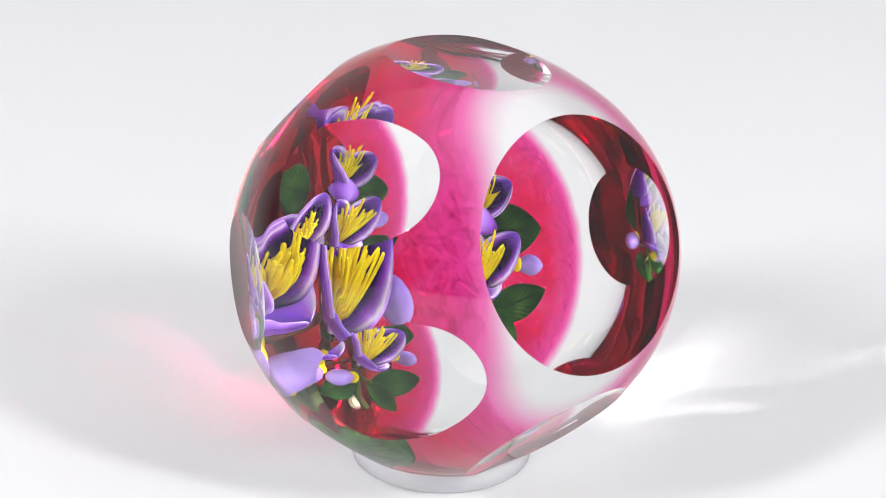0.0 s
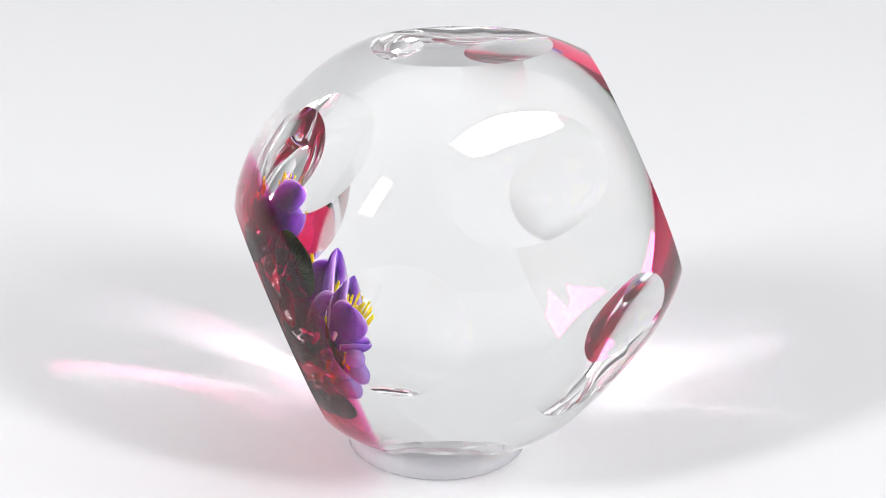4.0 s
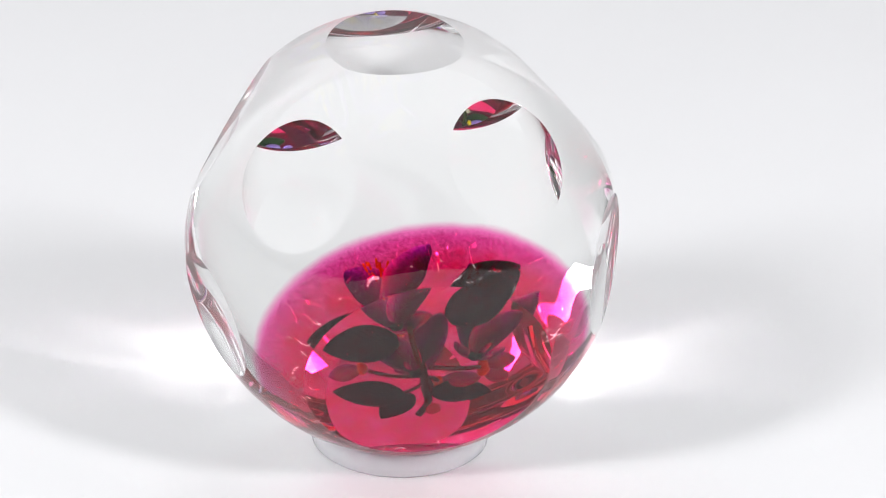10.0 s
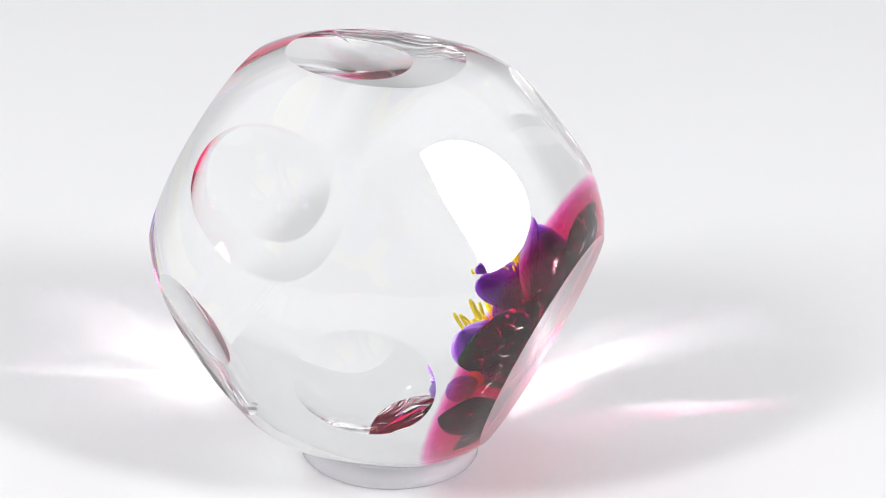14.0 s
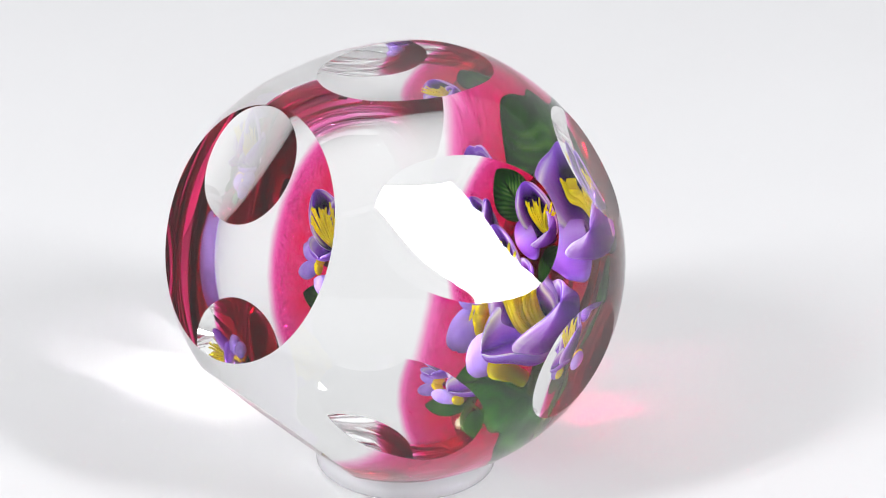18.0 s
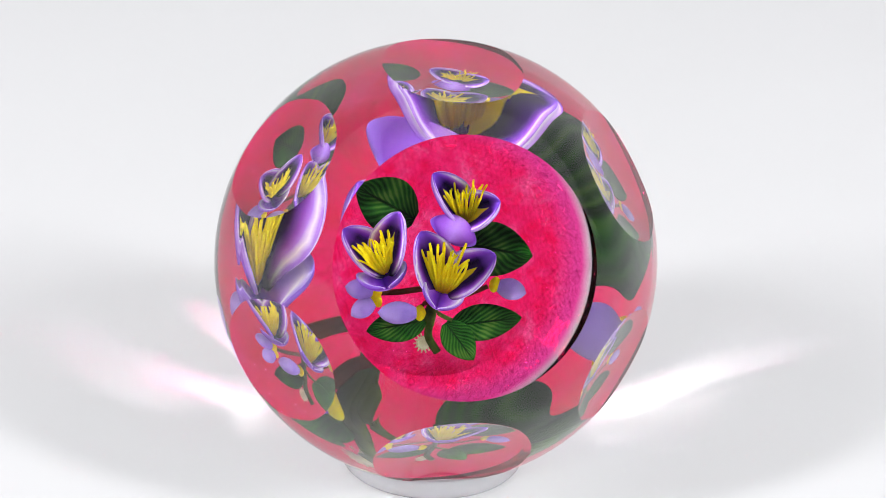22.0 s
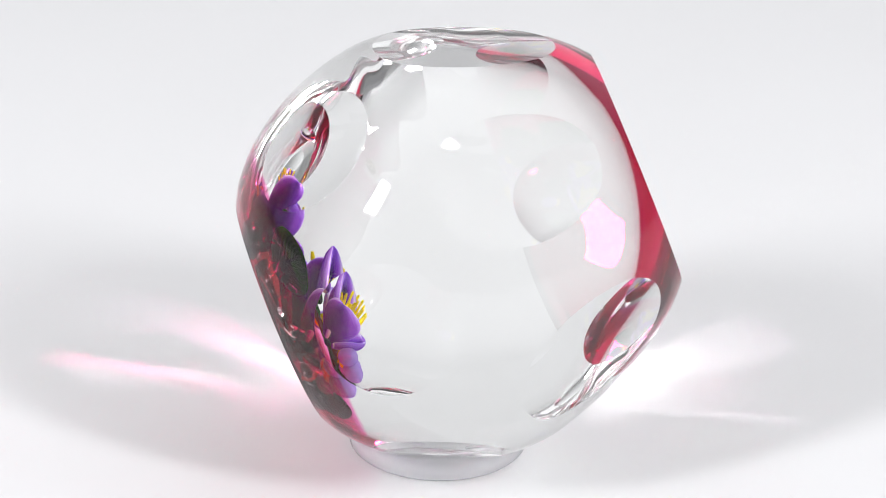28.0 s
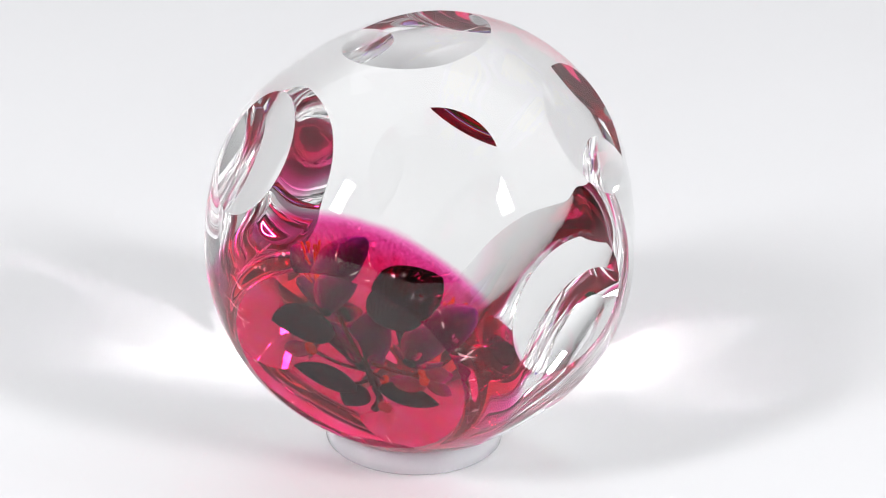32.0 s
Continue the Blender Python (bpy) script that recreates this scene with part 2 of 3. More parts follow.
def leaf_material():
    m, nt, b = material("dark_green_leaf")
    sep = nt.nodes.new("ShaderNodeSeparateXYZ")
    nt.links.new(coords(nt, "UV"), sep.inputs[0])
    along, across = sep.outputs[0], sep.outputs[1]
    off = arith(nt, "ABSOLUTE", arith(nt, "SUBTRACT", across, 0.5))
    nz = node(nt, "ShaderNodeTexNoise", Scale=300.0, Detail=3.0)
    nt.links.new(coords(nt), nz.inputs["Vector"])
    slant = arith(nt, "SUBTRACT", along, arith(nt, "MULTIPLY", arith(nt, "POWER", off, 0.8), 0.75))
    slant = arith(nt, "ADD", slant, arith(nt, "MULTIPLY", nz.outputs["Fac"], 0.10))
    wave = arith(nt, "SINE", arith(nt, "MULTIPLY", slant, 58.0))
    large = node(nt, "ShaderNodeTexNoise", Scale=220.0, Detail=1.0)
    nt.links.new(coords(nt), large.inputs["Vector"])
    lift = arith(nt, "ADD", arith(nt, "MULTIPLY", wave, 0.14), large.outputs["Fac"])
    veins = ramp(nt, lift, [(0.28, (0.005, 0.022, 0.004)), (0.5, (0.012, 0.056, 0.009)), (0.68, (0.028, 0.095, 0.014)), (0.82, (0.065, 0.14, 0.025))])
    rib = ramp(nt, off, [(0.012, (1, 1, 1)), (0.045, (0, 0, 0))])
    nt.links.new(blend(nt, rib, veins, (0.006, 0.018, 0.005)), b.inputs["Base Color"])
    b.inputs["Roughness"].default_value = 0.6
    b.inputs["Specular IOR Level"].default_value = 0.0
    bump(nt, b, wave, 0.12, 0.0002)
    return m


PINK = pink_material()
CRIMSON = crimson_material()
ABSORPTION = absorption_material()
SHARD = shard_material("cracked_ruby", (0.86, 0.78, 0.82), (1.0, 0.98, 0.99), 0.16, 0.10)
CRACKLE = shard_material("crackled_ruby", (0.88, 0.82, 0.85), (1.0, 0.99, 0.99), 0.0, 0.06)
HAIRLINE = shard_material("bright_cracks", (0.94, 0.84, 0.88), (0.98, 0.93, 0.95), 0.6, 0.6)
PETAL = petal_material()
LIP = lip_material()
LEAF = leaf_material()
YELLOW = plain_material("yellow_stamen", (0.96, 0.68, 0.004), (1.0, 0.90, 0.02))
LAVENDER = plain_material("lavender_bud", (0.32, 0.18, 0.68), (0.54, 0.40, 0.88), 180.0)
STEM = plain_material("olive_stem", (0.035, 0.05, 0.010), (0.10, 0.14, 0.03), 350.0)
BROWN = plain_material("russet_stem", (0.10, 0.02, 0.012), (0.20, 0.06, 0.03), 350.0)
CREAM = plain_material("cream_cane", (0.70, 0.66, 0.42), (0.84, 0.82, 0.66), 600.0)

# ---------------------------------------------------------------- building helpers


def empty(name, m=None):
    ob = new(name)
    ob.empty_display_size = 0.01
    if m is not None:
        ob.matrix_basis = m
    return ob


def finish(name, bm, mat):
    me = bpy.data.meshes.new(name)
    bm.to_mesh(me)
    bm.free()
    me.materials.append(mat)
    return me


def part(name, bm, mat, parent, label="", at=None):
    """One mesh object under a thing or a part; bm may be a finished mesh to share."""
    me = bm if isinstance(bm, bpy.types.Mesh) else finish(name, bm, mat)
    ob = new(name, me)
    ob.parent = parent
    if at is not None:
        ob.matrix_basis = at
    return tagged(ob, label) if label else ob


def smooth(bm):
    for f in bm.faces:
        f.smooth = True
    return bm


# ---------------------------------------------------------------- white table top that sweeps up behind
def sweep():
    bm = bmesh.new()
    line = [(-2.5, 0.0), (-1.2, 0.0), (-0.5, 0.0), (0.0, 0.0), (0.36, 0.0)]
    for i in range(1, 15):
        a = i / 14 * math.pi / 2
        line.append((0.36 + 0.3 * math.sin(a), 0.3 - 0.3 * math.cos(a)))
    line += [(0.66, 0.6), (0.66, 0.9)]
    rows = [[bm.verts.new((x, y, z)) for x in (-2.5, -1.2, 0, 1.2, 2.5)] for y, z in line]
    for a, b in zip(rows, rows[1:]):
        for i in range(4):
            bm.faces.new((a[i], a[i + 1], b[i + 1], b[i]))
    me = finish("floor", smooth(bm), BOARD)
    ob = new("floor", me)
    solid = ob.modifiers.new("thickness", "SOLIDIFY")
    solid.thickness, solid.offset = 0.004, -1
    return tagged(ob, "seamless white sheet sweeping from the table top up behind", "table top", kind="structure")


sweep()


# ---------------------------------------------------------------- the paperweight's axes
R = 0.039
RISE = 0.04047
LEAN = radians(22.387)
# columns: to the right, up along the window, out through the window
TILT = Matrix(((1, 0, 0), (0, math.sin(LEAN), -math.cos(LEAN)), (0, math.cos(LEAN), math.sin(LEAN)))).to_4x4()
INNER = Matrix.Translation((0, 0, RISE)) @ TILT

paperweight = tagged(empty("paperweight"), "clear faceted crystal paperweight with violet flowers on ruby-pink ground", "paperweight")

# half profile, in radii: place along the axis and distance from it
PROFILE = [(-0.858, 0.556), (-0.80, 0.648), (-0.684, 0.767), (-0.54, 0.866), (-0.377, 0.942), (-0.2, 0.994), (-0.05, 1.012), (0.12, 0.996),
           (0.358, 0.9218), (0.46, 0.8786)]
WINDOW = 0.907


def shoulder(z):
    """The outline from the girdle up to the window: nearly straight, then rounding over."""
    bend = max(0.0, z - 0.60)
    return 0.566 + 0.455 * (WINDOW - z) + 0.3 * (0.1998 - (z - 0.46) ** 2) + 1.7 * (0.02893 - bend ** 3)


# each cut: degrees from the axis, degrees round it, distance in radii
FRONT_CUTS = [(68.0, 3.2, 0.938), (67.1, 64.6, 0.936), (67.5, 123.2, 0.9475), (67.7, 180.6, 0.924), (66.7, -117.4, 0.9415), (67.8, -55.5, 0.943)]
BACK_CUTS = [(110.9, 38.1, 0.974), (112.6, -22.9, 0.974), (110.2, 96.6, 0.971), (112.0, -81.4, 0.965), (113.0, 157.5, 0.972), (113.0, -142.0, 0.972)]


def curve(points, steps):
    """A smooth line through the points, by centripetal blending."""
    p = [Vector(q) for q in points]
    p = [2 * p[0] - p[1], *p, 2 * p[-1] - p[-2]]
    out = []
    for a, b, c, d in zip(p, p[1:], p[2:], p[3:]):
        for i in range(steps):
            t = i / steps
            out.append(0.5 * (2 * b + (c - a) * t + (2 * a - 5 * b + 4 * c - d) * t * t + (3 * b - a - 3 * c + d) * t ** 3))
    out.append(p[-2])
    return out


HOLLOW = 0.21


def hollow(bm, face, radius):
    """Grinds a flat cut into a shallow bowl of the given radius."""
    rim = [l.vert for l in face.loops]
    n = face.normal.copy()
    lo = Vector([min(v.co[i] for v in rim) for i in range(3)])
    hi = Vector([max(v.co[i] for v in rim) for i in range(3)])
    mid = (lo + hi) / 2
    mid -= n * (mid - rim[0].co).dot(n)
    deep = max((v.co - mid).length for v in rim) ** 2 / (2 * radius)
    bm.faces.remove(face)
    outer = rim
    for k in (0.94, 0.85, 0.75, 0.64, 0.52, 0.40, 0.28, 0.15):
        ring = [bm.verts.new(mid + (v.co - mid) * k - n * deep * (1 - k * k)) for v in rim]
        for i in range(len(rim)):
            j = (i + 1) % len(rim)
            bm.faces.new((outer[i], outer[j], ring[j], ring[i])).smooth = True
        outer = ring
    tip = bm.verts.new(mid - n * deep)
    for i in range(len(rim)):
        bm.faces.new((outer[i], outer[(i + 1) % len(rim)], tip)).smooth = True


def glass_body():
    bm = bmesh.new()
    line = curve(PROFILE, 9)[:-9]
    line += [Vector((z, shoulder(z))) for z in np.linspace(0.358, 1.0, 70)[1:].tolist()]
    n = 200
    rings = [[bm.verts.new((R * q.y * math.cos(2 * math.pi * i / n), R * q.y * math.sin(2 * math.pi * i / n), R * q.x)) for i in range(n)] for q in line]
    for a, b in zip(rings, rings[1:]):
        for i in range(n):
            f = bm.faces.new((a[i], a[(i + 1) % n], b[(i + 1) % n], b[i]))
            f.smooth = True
    bm.faces.new(list(reversed(rings[0])))
    bm.faces.new(rings[-1])
    cuts = [(Vector((0, 0, 1)), WINDOW)]
    for alpha, phi, d in FRONT_CUTS + BACK_CUTS:
        a, p = radians(alpha), radians(phi)
        cuts.append((Vector((math.sin(a) * math.sin(p), math.sin(a) * math.cos(p), math.cos(a))), d))
    for normal, d in cuts:
        geom = bm.verts[:] + bm.edges[:] + bm.faces[:]
        done = bmesh.ops.bisect_plane(bm, geom=geom, dist=1e-7, plane_co=normal * d * R, plane_no=normal, clear_outer=True)
        rim = [e for e in done["geom_cut"] if isinstance(e, bmesh.types.BMEdge)]
        bmesh.ops.contextual_create(bm, geom=rim)
    bmesh.ops.remove_doubles(bm, verts=bm.verts[:], dist=2e-6)
    bmesh.ops.recalc_face_normals(bm, faces=bm.faces[:])
    for f in [g for g in bm.faces if len(g.verts) > 12]:
        for e in f.edges:
            e.smooth = False
        if f.normal.z < -0.9:
            f.smooth = False
        else:
            hollow(bm, f, 0.8 if f.normal.z > 0.9 else HOLLOW)
    return bm


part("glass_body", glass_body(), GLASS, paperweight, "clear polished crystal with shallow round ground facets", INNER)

GROUND = -0.662 * R


def on_ground(x, y, z=0.0):
    """Millimetres to the right, up and out from the ground's middle."""
    return Vector((x / 1000, y / 1000, GROUND + z / 1000))


def ground_disc():
    bm = bmesh.new()
    uv = bm.loops.layers.uv.new("flat")
    n, rad, thick = 120, 0.755 * R, 0.0050
    radii = [0.0, 0.15, 0.3, 0.45, 0.6, 0.7, 0.78, 0.84, 0.89, 0.93, 0.97, 1.0]

    def height(k):
        return 0.0004 * k ** 4

    def layer(dz):
        return [[bm.verts.new((rad * k * math.cos(2 * math.pi * i / n), rad * k * math.sin(2 * math.pi * i / n), GROUND + height(k) + dz * (1.06 - k ** 5))) for i in range(n)]
                for k in radii[1:]], bm.verts.new((0, 0, GROUND + dz))

    top, tm = layer(0.0)
    low, lm = layer(-thick)
    for rings, mid, up in ((top, tm, True), (low, lm, False)):
        for i in range(n):
            q = (mid, rings[0][i], rings[0][(i + 1) % n])
            bm.faces.new(q if up else q[::-1]).material_index = 0 if up else 1
        for a, b in zip(rings, rings[1:]):
            for i in range(n):
                q = (a[i], b[i], b[(i + 1) % n], a[(i + 1) % n])
                bm.faces.new(q if up else q[::-1]).material_index = 0 if up else 1
    for i in range(n):
        bm.faces.new((low[-1][i], low[-1][(i + 1) % n], top[-1][(i + 1) % n], top[-1][i]))
    for f in bm.faces:
        for l in f.loops:
            l[uv].uv = (0.5 + 0.5 * l.vert.co.x / rad, 0.5 + 0.5 * l.vert.co.y / rad)
    return smooth(bm)


def depth_planes():
    """Added upright planes in three directions, for darkening with depth: light that goes through the ruby aslant meets
    more of them.
    """
    bm = bmesh.new()
    pitch, reach, pieces = 0.0009, 0.71 * R, 22
    for way in (11, 71, 131):
        c, d = math.cos(radians(way)), math.sin(radians(way))
        for k in range(-30, 31):
            off = pitch * (k + 0.5)
            if abs(off) >= reach:
                continue
            half = math.sqrt(reach * reach - off * off)
            last = None
            for i in range(pieces + 1):
                along = half * (2 * i / pieces - 1)
                far = math.hypot(off, along) / (0.755 * R)
                x, y, up = off * c - along * d, off * d + along * c, GROUND + 0.0004 * far ** 4
                ends = bm.verts.new((x, y, up - 0.0047 * (1.04 - far ** 5))), bm.verts.new((x, y, up - 0.0002))
                if last:
                    bm.faces.new((last[0], ends[0], ends[1], last[1]))
                last = ends
    return bm


def loose_facets(bm, grid, shift, rng):
    """Joins the rows of points with separate small triangles, each a little tilted."""
    n = len(grid[0])

    def tri(*pts):
        bm.faces.new([bm.verts.new(Vector(p) + Vector([rng.uniform(-1, 1) * shift for _ in range(3)])) for p in pts])

    for lo, hi in zip(grid, grid[1:]):
        for i in range(n):
            k = (i + 1) % n
            tri(lo[i], lo[k], hi[i])
            tri(hi[i], lo[k], hi[k])


def flank_shards():
    """The cracked flank of the ruby between its foot and its rim."""
    bm = bmesh.new()
    rng = random.Random(5)
    n, rows = 250, 13
    grid = []
    for a in range(rows):
        q = a / (rows - 1)
        grid.append([])
        for i in range(n):
            w = 2 * math.pi * (i + 0.5 * (a % 2) + rng.uniform(-0.3, 0.3)) / n
            r = R * (0.545 + 0.15 * q ** 0.7) + rng.uniform(-1, 1) * 0.0006
            grid[-1].append((r * math.cos(w), r * math.sin(w), GROUND - 0.0044 * (1 - q) - 0.0003 + rng.uniform(-1, 1) * 0.0004))
    loose_facets(bm, grid, 0.00025, rng)
    return bm


def foot_shards():
    """Crackle on the underside of the ruby."""
    bm = bmesh.new()
    rng = random.Random(6)
    grid = []
    for a in range(1, 29):
        q = a / 28
        n = 96
        grid.append([])
        for i in range(n):
            w = 2 * math.pi * (i + 0.5 * (a % 2) + rng.uniform(-0.4, 0.4)) / n
            r = R * 0.55 * q + rng.uniform(-1, 1) * 0.0004
            grid[-1].append((r * math.cos(w), r * math.sin(w), GROUND - 0.0040 + rng.uniform(-1, 1) * 0.00028))
    loose_facets(bm, grid, 0.0001, rng)
    return bm


def hairline_cracks():
    """Short curved cracks round the foot and flank of the ruby, thin crooked ribbons."""
    bm = bmesh.new()
    rng = random.Random(9)
    for _ in range(300):
        q = rng.random() ** 0.6
        w, r = rng.uniform(0, 2 * math.pi), R * (0.48 + 0.22 * q)
        way, turn = rng.uniform(0, 2 * math.pi), rng.uniform(-0.5, 0.5)
        x, y = r * math.cos(w), r * math.sin(w)
        step, wide = rng.uniform(0.0003, 0.0007), rng.uniform(0.0001, 0.0005)
        last, lean = None, rng.uniform(-1, 1)
        for k in range(rng.randrange(4, 9)):
            d = math.hypot(x, y) / R
            if d > 0.70:
                break
            z = GROUND - 0.0046 + 0.0044 * max(0.0, (d - 0.545) / 0.15) ** 1.4 + rng.uniform(-1, 1) * 0.00015
            s = wide * (1 - 0.8 * abs(k - 3) / 5)
            a = bm.verts.new((x, y, z - s * lean))
            b = bm.verts.new((x - s * math.sin(way), y + s * math.cos(way), z + s * lean))
            if last:
                bm.faces.new((last[0], a, b, last[1]))
            last = (a, b)
            x, y = x + step * math.cos(way), y + step * math.sin(way)
            way += turn + rng.uniform(-0.5, 0.5)
    return bm


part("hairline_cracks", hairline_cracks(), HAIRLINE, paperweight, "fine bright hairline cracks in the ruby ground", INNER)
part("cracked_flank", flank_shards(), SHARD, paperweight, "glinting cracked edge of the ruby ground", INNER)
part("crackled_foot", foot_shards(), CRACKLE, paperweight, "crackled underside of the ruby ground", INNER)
part("absorption_planes", depth_planes(), ABSORPTION, paperweight, "added upright planes that darken the ruby ground seen aslant", INNER)
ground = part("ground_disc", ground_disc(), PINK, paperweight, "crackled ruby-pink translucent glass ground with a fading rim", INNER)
ground.data.materials.append(CRIMSON)


# ---------------------------------------------------------------- flowers, buds, leaves
def blade(length, width, cup, lift, thick, point=0.75, rows=14, cols=10, curl=0.0):
    """A petal or leaf blade along +x, cupped across, bent up along its length, with thickness."""
    bm = bmesh.new()
    uv = bm.loops.layers.uv.new("blade")
    top, low = [], []
    for i in range(rows + 1):
        t = i / rows
        w = width * 0.5 * (math.sin(math.pi * min(1, t * 0.97 + 0.03) ** point) ** 0.75 * 0.97 + 0.03)
        a, b = [], []
        for j in range(cols + 1):
            s = j / cols * 2 - 1
            z = cup * (s * s) * (0.35 + 0.65 * math.sin(math.pi * t)) + lift * t * t + curl * t ** 4
            x = length * t
            body = thick * (1 - 0.75 * s ** 4) * (1 - 0.6 * t ** 6)
            a.append(bm.verts.new((x, s * w, z + body * 0.5)))
            b.append(bm.verts.new((x, s * w, z - body * 0.5)))
        top.append(a)
        low.append(b)
    ids = {}
    for i in range(rows + 1):
        for j in range(cols + 1):
            ids[top[i][j]] = ids[low[i][j]] = (i / rows, j / cols)
    for i in range(rows):
        for j in range(cols):
            bm.faces.new((top[i][j], top[i + 1][j], top[i + 1][j + 1], top[i][j + 1]))
            bm.faces.new((low[i][j], low[i][j + 1], low[i + 1][j + 1], low[i + 1][j]))
        bm.faces.new((top[i][0], low[i][0], low[i + 1][0], top[i + 1][0]))
        bm.faces.new((top[i][cols], top[i + 1][cols], low[i + 1][cols], low[i][cols]))
    for j in range(cols):
        bm.faces.new((top[0][j], top[0][j + 1], low[0][j + 1], low[0][j]))
        bm.faces.new((top[rows][j], low[rows][j], low[rows][j + 1], top[rows][j + 1]))
    for f in bm.faces:
        for l in f.loops:
            l[uv].uv = ids[l.vert]
    return smooth(bm)


def petal(length, width, deep, bend, thick=0.0010, widest=1.0, tip=0.8, rows=28, cols=26):
    """A boat-shaped petal along +x: narrow foot, pointed hooded tip, curled sides, bent up along its length. deep: half angle of the curl."""
    bm = bmesh.new()
    uv = bm.loops.layers.uv.new("blade")
    sides = ([], [])
    half = radians(deep)
    for i in range(rows + 1):
        t = i / rows
        w = width * 0.5 * (0.16 * (1 - t) + math.sin(math.pi * (0.03 + 0.965 * t) ** widest) ** tip)
        r = w / math.sin(min(half, math.pi / 2))
        slope = math.atan(2 * bend * t / length)
        hood = 0.2 * width * t ** 5
        for k, sign in ((0, -0.5), (1, 0.5)):
            row = []
            for j in range(cols + 1):
                s = j / cols * 2 - 1
                a = half * s
                rr = r + sign * min(thick, 0.7 * w) * (1 - 0.85 * s ** 10)
                y, z = rr * math.sin(a), r - rr * math.cos(a) + hood
                row.append(bm.verts.new((length * t - math.sin(slope) * z, y, bend * t * t + math.cos(slope) * z)))
            sides[k].append(row)
    top, low = sides

    def face(quad, plus):
        f = bm.faces.new([v for v, _, _ in quad])
        f.smooth = True
        for l, (_, i, j) in zip(f.loops, quad):
            l[uv].uv = (i / rows + plus, j / cols)

    for i in range(rows):
        for j in range(cols):
            face([(top[a][b], a, b) for a, b in ((i, j), (i + 1, j), (i + 1, j + 1), (i, j + 1))], 0)
            face([(low[a][b], a, b) for a, b in ((i, j), (i, j + 1), (i + 1, j + 1), (i + 1, j))], 2)
        face([(top[i][0], i, 0), (low[i][0], i, 0), (low[i + 1][0], i + 1, 0), (top[i + 1][0], i + 1, 0)], 0)
        face([(top[i][cols], i, cols), (top[i + 1][cols], i + 1, cols), (low[i + 1][cols], i + 1, cols), (low[i][cols], i, cols)], 0)
    for j in range(cols):
        face([(top[0][j], 0, j), (top[0][j + 1], 0, j + 1), (low[0][j + 1], 0, j + 1), (low[0][j], 0, j)], 0)
        face([(top[rows][j], rows, j), (low[rows][j], rows, j), (low[rows][j + 1], rows, j + 1), (top[rows][j + 1], rows, j + 1)], 0)
    return bm


def tube(points, radii, sides=7):
    bm = bmesh.new()
    pts = [Vector(p) for p in points]
    rings = []
    for i, p in enumerate(pts):
        way = (pts[min(i + 1, len(pts) - 1)] - pts[max(i - 1, 0)]).normalized()
        u = way.orthogonal().normalized()
        v = way.cross(u)
        r = radii[i] if isinstance(radii, (list, tuple)) else radii
        rings.append([bm.verts.new(p + r * (math.cos(2 * math.pi * k / sides) * u + math.sin(2 * math.pi * k / sides) * v)) for k in range(sides)])
    for a, b in zip(rings, rings[1:]):
        for k in range(sides):
            bm.faces.new((a[k], a[(k + 1) % sides], b[(k + 1) % sides], b[k]))
    bm.faces.new(rings[0][::-1])
    bm.faces.new(rings[-1])
    bmesh.ops.recalc_face_normals(bm, faces=bm.faces[:])
    return smooth(bm)


def drop(length, radius, tip=0.75, rows=10, sides=14):
    """A rounded drop along +x."""
    bm = bmesh.new()
    rings = []
    for i in range(1, rows):
        t = i / rows
        r = radius * math.sin(math.pi * t ** tip) ** 0.65
        rings.append([bm.verts.new((length * t, r * math.cos(2 * math.pi * k / sides), r * math.sin(2 * math.pi * k / sides))) for k in range(sides)])
    a, b = bm.verts.new((0, 0, 0)), bm.verts.new((length, 0, 0))
    for p, q in zip(rings, rings[1:]):
        for k in range(sides):
            bm.faces.new((p[k], p[(k + 1) % sides], q[(k + 1) % sides], q[k]))
    for k in range(sides):
        bm.faces.new((a, rings[0][(k + 1) % sides], rings[0][k]))
        bm.faces.new((b, rings[-1][k], rings[-1][(k + 1) % sides]))
    bmesh.ops.recalc_face_normals(bm, faces=bm.faces[:])
    return smooth(bm)


def aim_pose(at, turn, rise=0.0, roll=0.0):
    """Local +x turned to an angle round the outward axis and raised by rise degrees."""
    return Matrix.Translation(at) @ Matrix.Rotation(radians(turn), 4, "Z") @ Matrix.Rotation(radians(-rise), 4, "Y") @ Matrix.Rotation(radians(roll), 4, "X")


STAMENS = []
for bend, hook in ((0.0, 0.0), (0.0003, 0.0005), (-0.0003, -0.0004), (0.0005, -0.0005), (-0.0004, 0.0003), (0.0002, -0.0002)):
    pts = [(0.0080 * t - 5 * abs(hook) * max(0, t - 0.86) ** 1.0, bend * math.sin(t * 2.6) + hook * max(0, t - 0.7) * 3.2, 0.0010 * t * (1 - t)) for t in (0, 0.2, 0.4, 0.6, 0.72, 0.8, 0.88, 0.94, 1.0)]
    STAMENS.append(finish("stamen", tube(pts, [0.00015, 0.00016, 0.00017, 0.00017, 0.00017, 0.00017, 0.00018, 0.00019, 0.00014], 7), YELLOW))


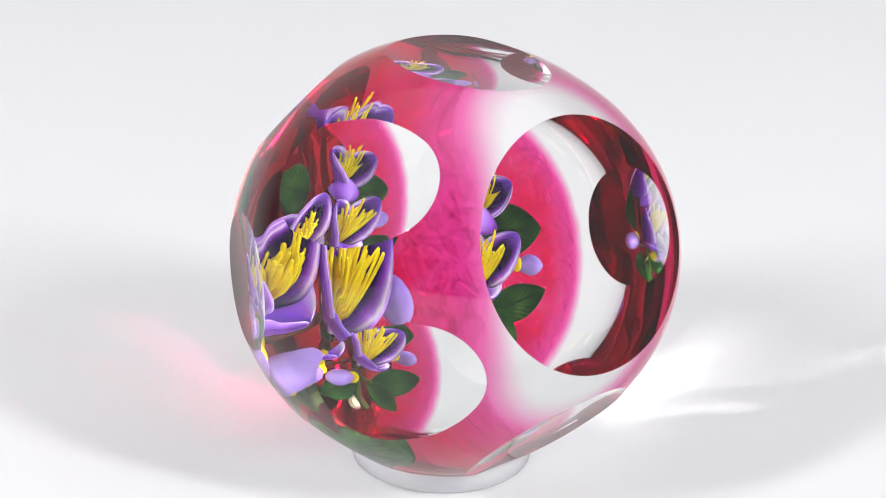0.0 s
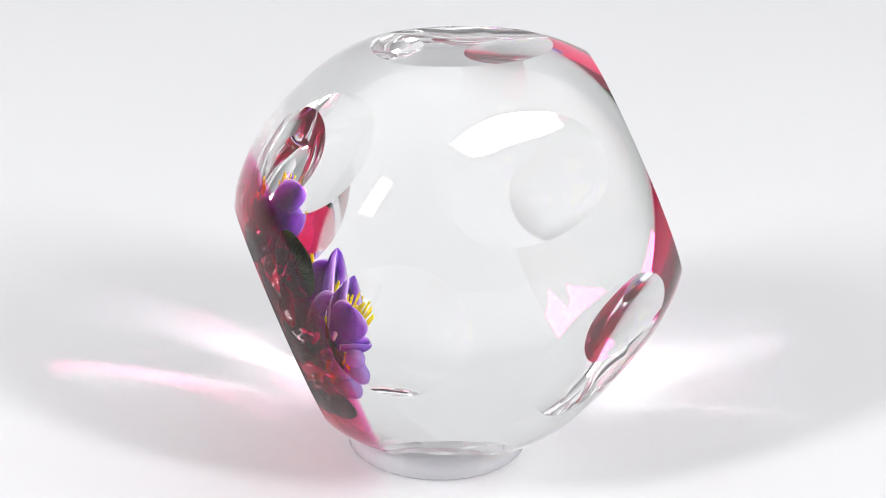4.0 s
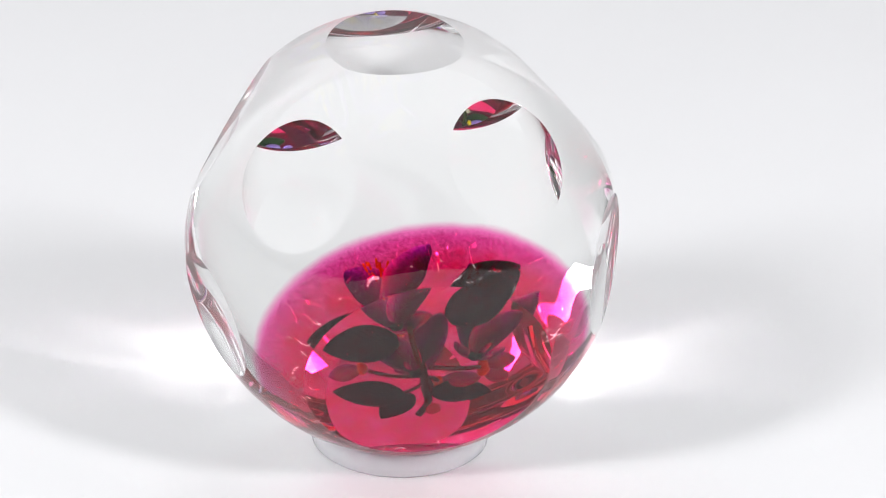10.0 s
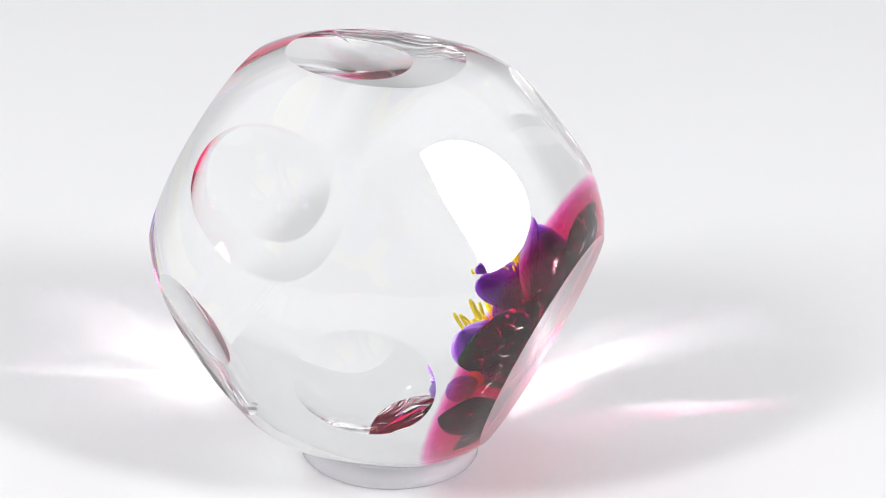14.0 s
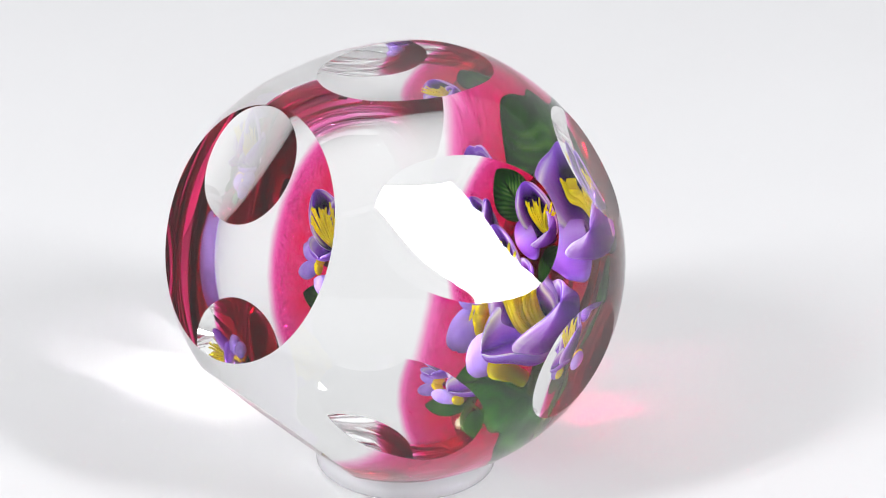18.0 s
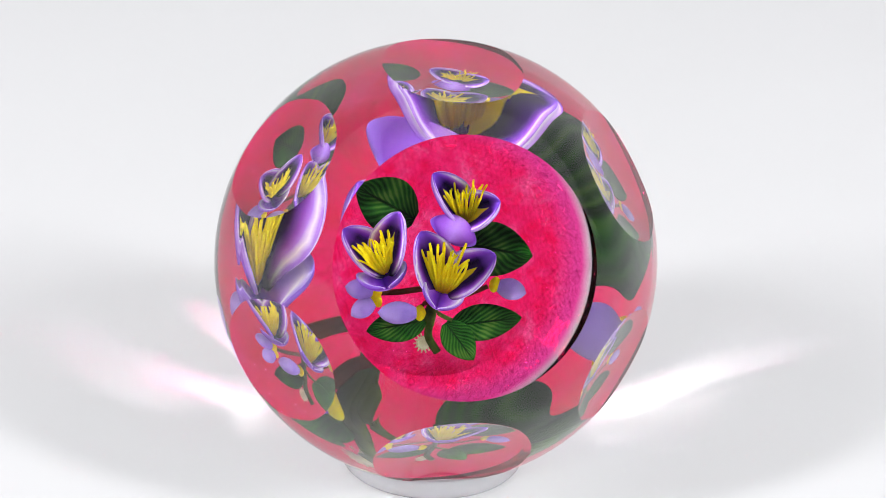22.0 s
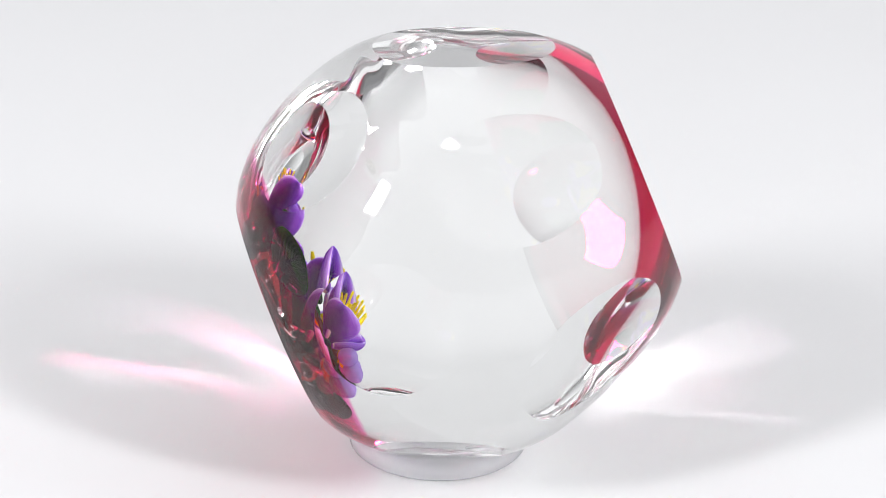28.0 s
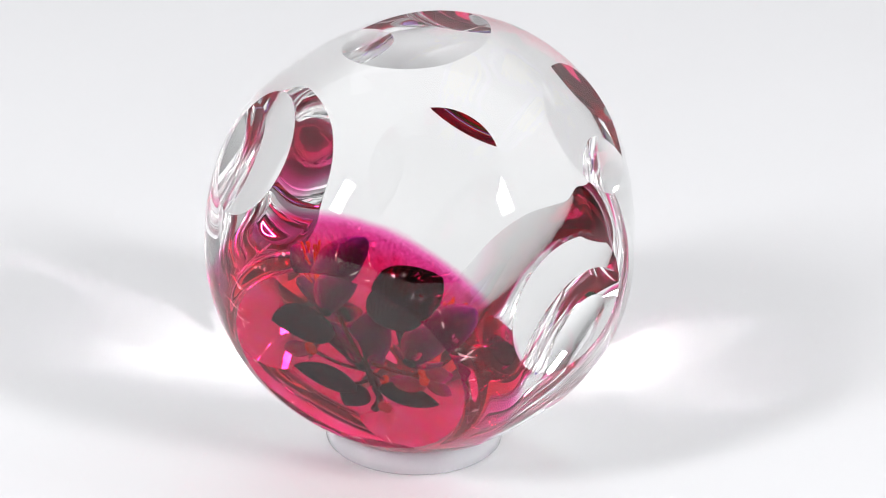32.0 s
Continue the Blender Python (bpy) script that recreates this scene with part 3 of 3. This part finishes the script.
def flower(x, y, z, petals, fan, rng):
    """petals: rows of turn, length, width, rise, curl, bend, roll. fan: the middle and spread of the stamens' turn, their rise, size and count."""
    heart = part("flower", drop(0.0026, 0.0012), PETAL, paperweight, "violet three-petalled flower with yellow stamens",
                 INNER @ Matrix.Translation(on_ground(x, y, z - 1.6)) @ Matrix.Rotation(radians(-90), 4, "Y"))
    back = Matrix.Rotation(radians(90), 4, "Y") @ Matrix.Translation((0, 0, 0.0016))
    for turn, length, width, rise, deep, bend, roll, *shift in petals:
        bm = petal(length / 1000, width / 1000, deep, bend / 1000, tip=0.5 if length < 8 else 0.62)
        foot = (0.0005 * math.cos(radians(turn)), 0.0005 * math.sin(radians(turn)), -0.0006)
        if shift:
            foot = [f + d / 1000 for f, d in zip(foot, shift)]
        part("petal", bm, LIP if length < 8 else PETAL, heart, "", back @ aim_pose(foot, turn, rise, roll))
    middle, spread, rise, size, count = fan
    for i in range(count):
        k = 2 * (i + 0.5) / count - 1
        turn = middle - spread * k + rng.uniform(-3, 3)
        side = radians(middle - 90)
        shift = 0.0010 * k + rng.uniform(-0.0003, 0.0003)
        m = aim_pose((shift * math.cos(side), shift * math.sin(side), rng.uniform(0, 0.0005)), turn, rise + rng.uniform(-12, 12), rng.uniform(-60, 60))
        part("stamen", STAMENS[i % 6], YELLOW, heart, "", back @ m @ Matrix.Scale(size * rng.uniform(0.8, 1.08), 4))
    return heart


rng = random.Random(7)
flower(0.8, -6.0, 3.4, [(108, 13.0, 8.2, 34, 58, -2.4, 20), (37, 12.2, 7.6, 30, 60, -2.2, -26), (243, 5.8, 7.4, 66, 70, -1.6, 0, 0, 0.6, 0.4)], (84, 26, 40, 1.36, 30), rng)
flower(5.4, 7.0, 2.6, [(122, 11.4, 6.4, 34, 80, -2.0, 30), (30, 8.8, 6.6, 46, 80, -1.6, -26), (240, 4.8, 8.6, 46, 44, 1.4, 180, -0.7, 1.0, 3.8)], (94, 30, 34, 1.0, 32), rng)
flower(-9.2, -2.0, 2.8, [(133, 11.6, 7.0, 24, 76, -1.6, 24), (82, 13.2, 7.0, 42, 64, -2.6, -36), (283, 5.4, 8.6, 68, 70, -1.2, 0, -0.9, -0.2, 0)], (116, 26, 44, 1.26, 32), rng)


def bud(x, y, z, turn, length, radius):
    b = part("bud", drop(length / 1000, radius / 1000, 1.1), LAVENDER, paperweight, "closed lavender bud with a yellow collar",
             INNER @ aim_pose(on_ground(x, y, z), turn, 4))
    part("collar", drop(0.0023, 0.0015, 1.0), YELLOW, b, "yellow collar", Matrix.Translation((-0.0008, 0, 0)))
    return b


bud(-3.0, -9.4, 3.8, 177, 8.2, 2.1)
bud(-10.9, -5.3, 3.8, 168, 6.2, 1.9)
bud(-11.0, -6.5, 3.6, 210, 5.8, 1.8)
bud(10.3, -4.6, 3.8, -18, 6.4, 2.0)


def leaf(x, y, z, turn, length, width, rise=6, cup=0.7, point=0.85):
    bm = blade(length / 1000, width / 1000, cup / 1000, 0.0004, 0.0005, point)
    return part("leaf", bm, LEAF, paperweight, "veined dark green leaf", INNER @ aim_pose(on_ground(x, y, z), turn, rise))


leaf(-3.6, 7.8, 2.1, 150, 12.6, 10.4, 9)
leaf(4.8, 3.0, 2.1, -12, 13.4, 10.0, 9)
leaf(2.6, -12.0, 2.1, 5, 13.0, 6.8, 9)
leaf(1.4, -11.4, 2.5, -55, 8.6, 6.0, 4)
leaf(-2.2, -10.8, 2.0, 188, 11.2, 6.2, 4)


def stem(points, radius, mat):
    pts = curve([on_ground(*p) for p in points], 5)
    return part("stem", tube(pts, radius / 1000, 8), mat, paperweight, "", INNER)


stem([(0.3, -3.6, 3.2), (-0.6, -7.2, 2.6), (-1.0, -10.0, 2.2), (-1.8, -13.6, 2.0), (-0.2, -16.8, 1.6)], 0.75, STEM)
stem([(0.2, -6.0, 3.0), (-1.9, -9.4, 2.4), (-1.2, -12.0, 2.2)], 0.6, STEM)
stem([(-10.6, -5.4, 3.0), (-6.6, -5.4, 2.8), (-1.4, -4.8, 3.0)], 0.55, BROWN)
stem([(3.0, 6.0, 3.0), (1.8, 1.0, 2.6), (0.6, -3.6, 2.8)], 0.5, BROWN)
stem([(9.4, -5.0, 3.1), (5.0, -6.5, 2.7), (0.2, -7.0, 2.9)], 0.45, BROWN)
stem([(-3.6, -9.0, 3.1), (-2.2, -7.6, 2.9), (-0.6, -7.4, 3.0)], 0.45, BROWN)
stem([(2.6, -11.0, 2.6), (0.4, -9.8, 2.8), (-0.6, -8.6, 3.0)], 0.4, STEM)


def cane():
    bm = bmesh.new()
    bmesh.ops.create_cone(bm, cap_ends=True, segments=20, radius1=0.0013, radius2=0.0011, depth=0.0008)
    ob = part("signature_cane", bm, CREAM, paperweight, "small cream cane with a frilled edge", INNER @ Matrix.Translation(on_ground(-2.7, -15.0, 1.4)))
    for i in range(14):
        part("frill", tube([(0, 0, 0), (0.0007, 0, 0)], [0.0002, 0.00012], 5), CREAM, ob, "", aim_pose((0.0011 * math.cos(i / 14 * 2 * math.pi), 0.0011 * math.sin(i / 14 * 2 * math.pi), 0), i / 14 * 360))


cane()

# ---------------------------------------------------------------- the ring stand
RING_TOP = 0.0046


def ring_mesh():
    bm = bmesh.new()
    outer, inner, h, e = 0.0164, 0.0144, RING_TOP, 0.0004
    line = [(inner + e, 0), (outer - e, 0), (outer, e), (outer, h - e), (outer - e, h), (inner + e, h), (inner, h - e), (inner, e)]
    n = 96
    rings = [[bm.verts.new((r * math.cos(2 * math.pi * i / n), r * math.sin(2 * math.pi * i / n), z)) for i in range(n)] for r, z in line]
    for a, b in zip(rings, rings[1:] + rings[:1]):
        for i in range(n):
            bm.faces.new((a[i], a[(i + 1) % n], b[(i + 1) % n], b[i]))
    bmesh.ops.recalc_face_normals(bm, faces=bm.faces[:])
    return smooth(bm)


ring_stand = tagged(new("ring_stand", finish("ring_stand", ring_mesh(), RING)), "low frosted grey acrylic ring under the paperweight", "stand")

# ---------------------------------------------------------------- the slow turn
PERIOD, FACING = 24.234, -2.7948
AXLE = (-0.00413, 0.0)
OFFSET = (0.00229, -0.00639)


RING_OFFSET = (0.00238, -0.00432)


def turned(t, offset):
    a = 2 * math.pi * (t - FACING) / PERIOD
    c, s = math.cos(a), math.sin(a)
    return pose(AXLE[0] + c * offset[0] - s * offset[1], AXLE[1] + s * offset[0] + c * offset[1], 0, 0, 0, math.degrees(a))


def motions():
    walk(paperweight, [(float(t), turned(t, OFFSET)) for t in range(0, 33)])
    walk(ring_stand, [(float(t), turned(t, RING_OFFSET)) for t in range(0, 33)])


motions()
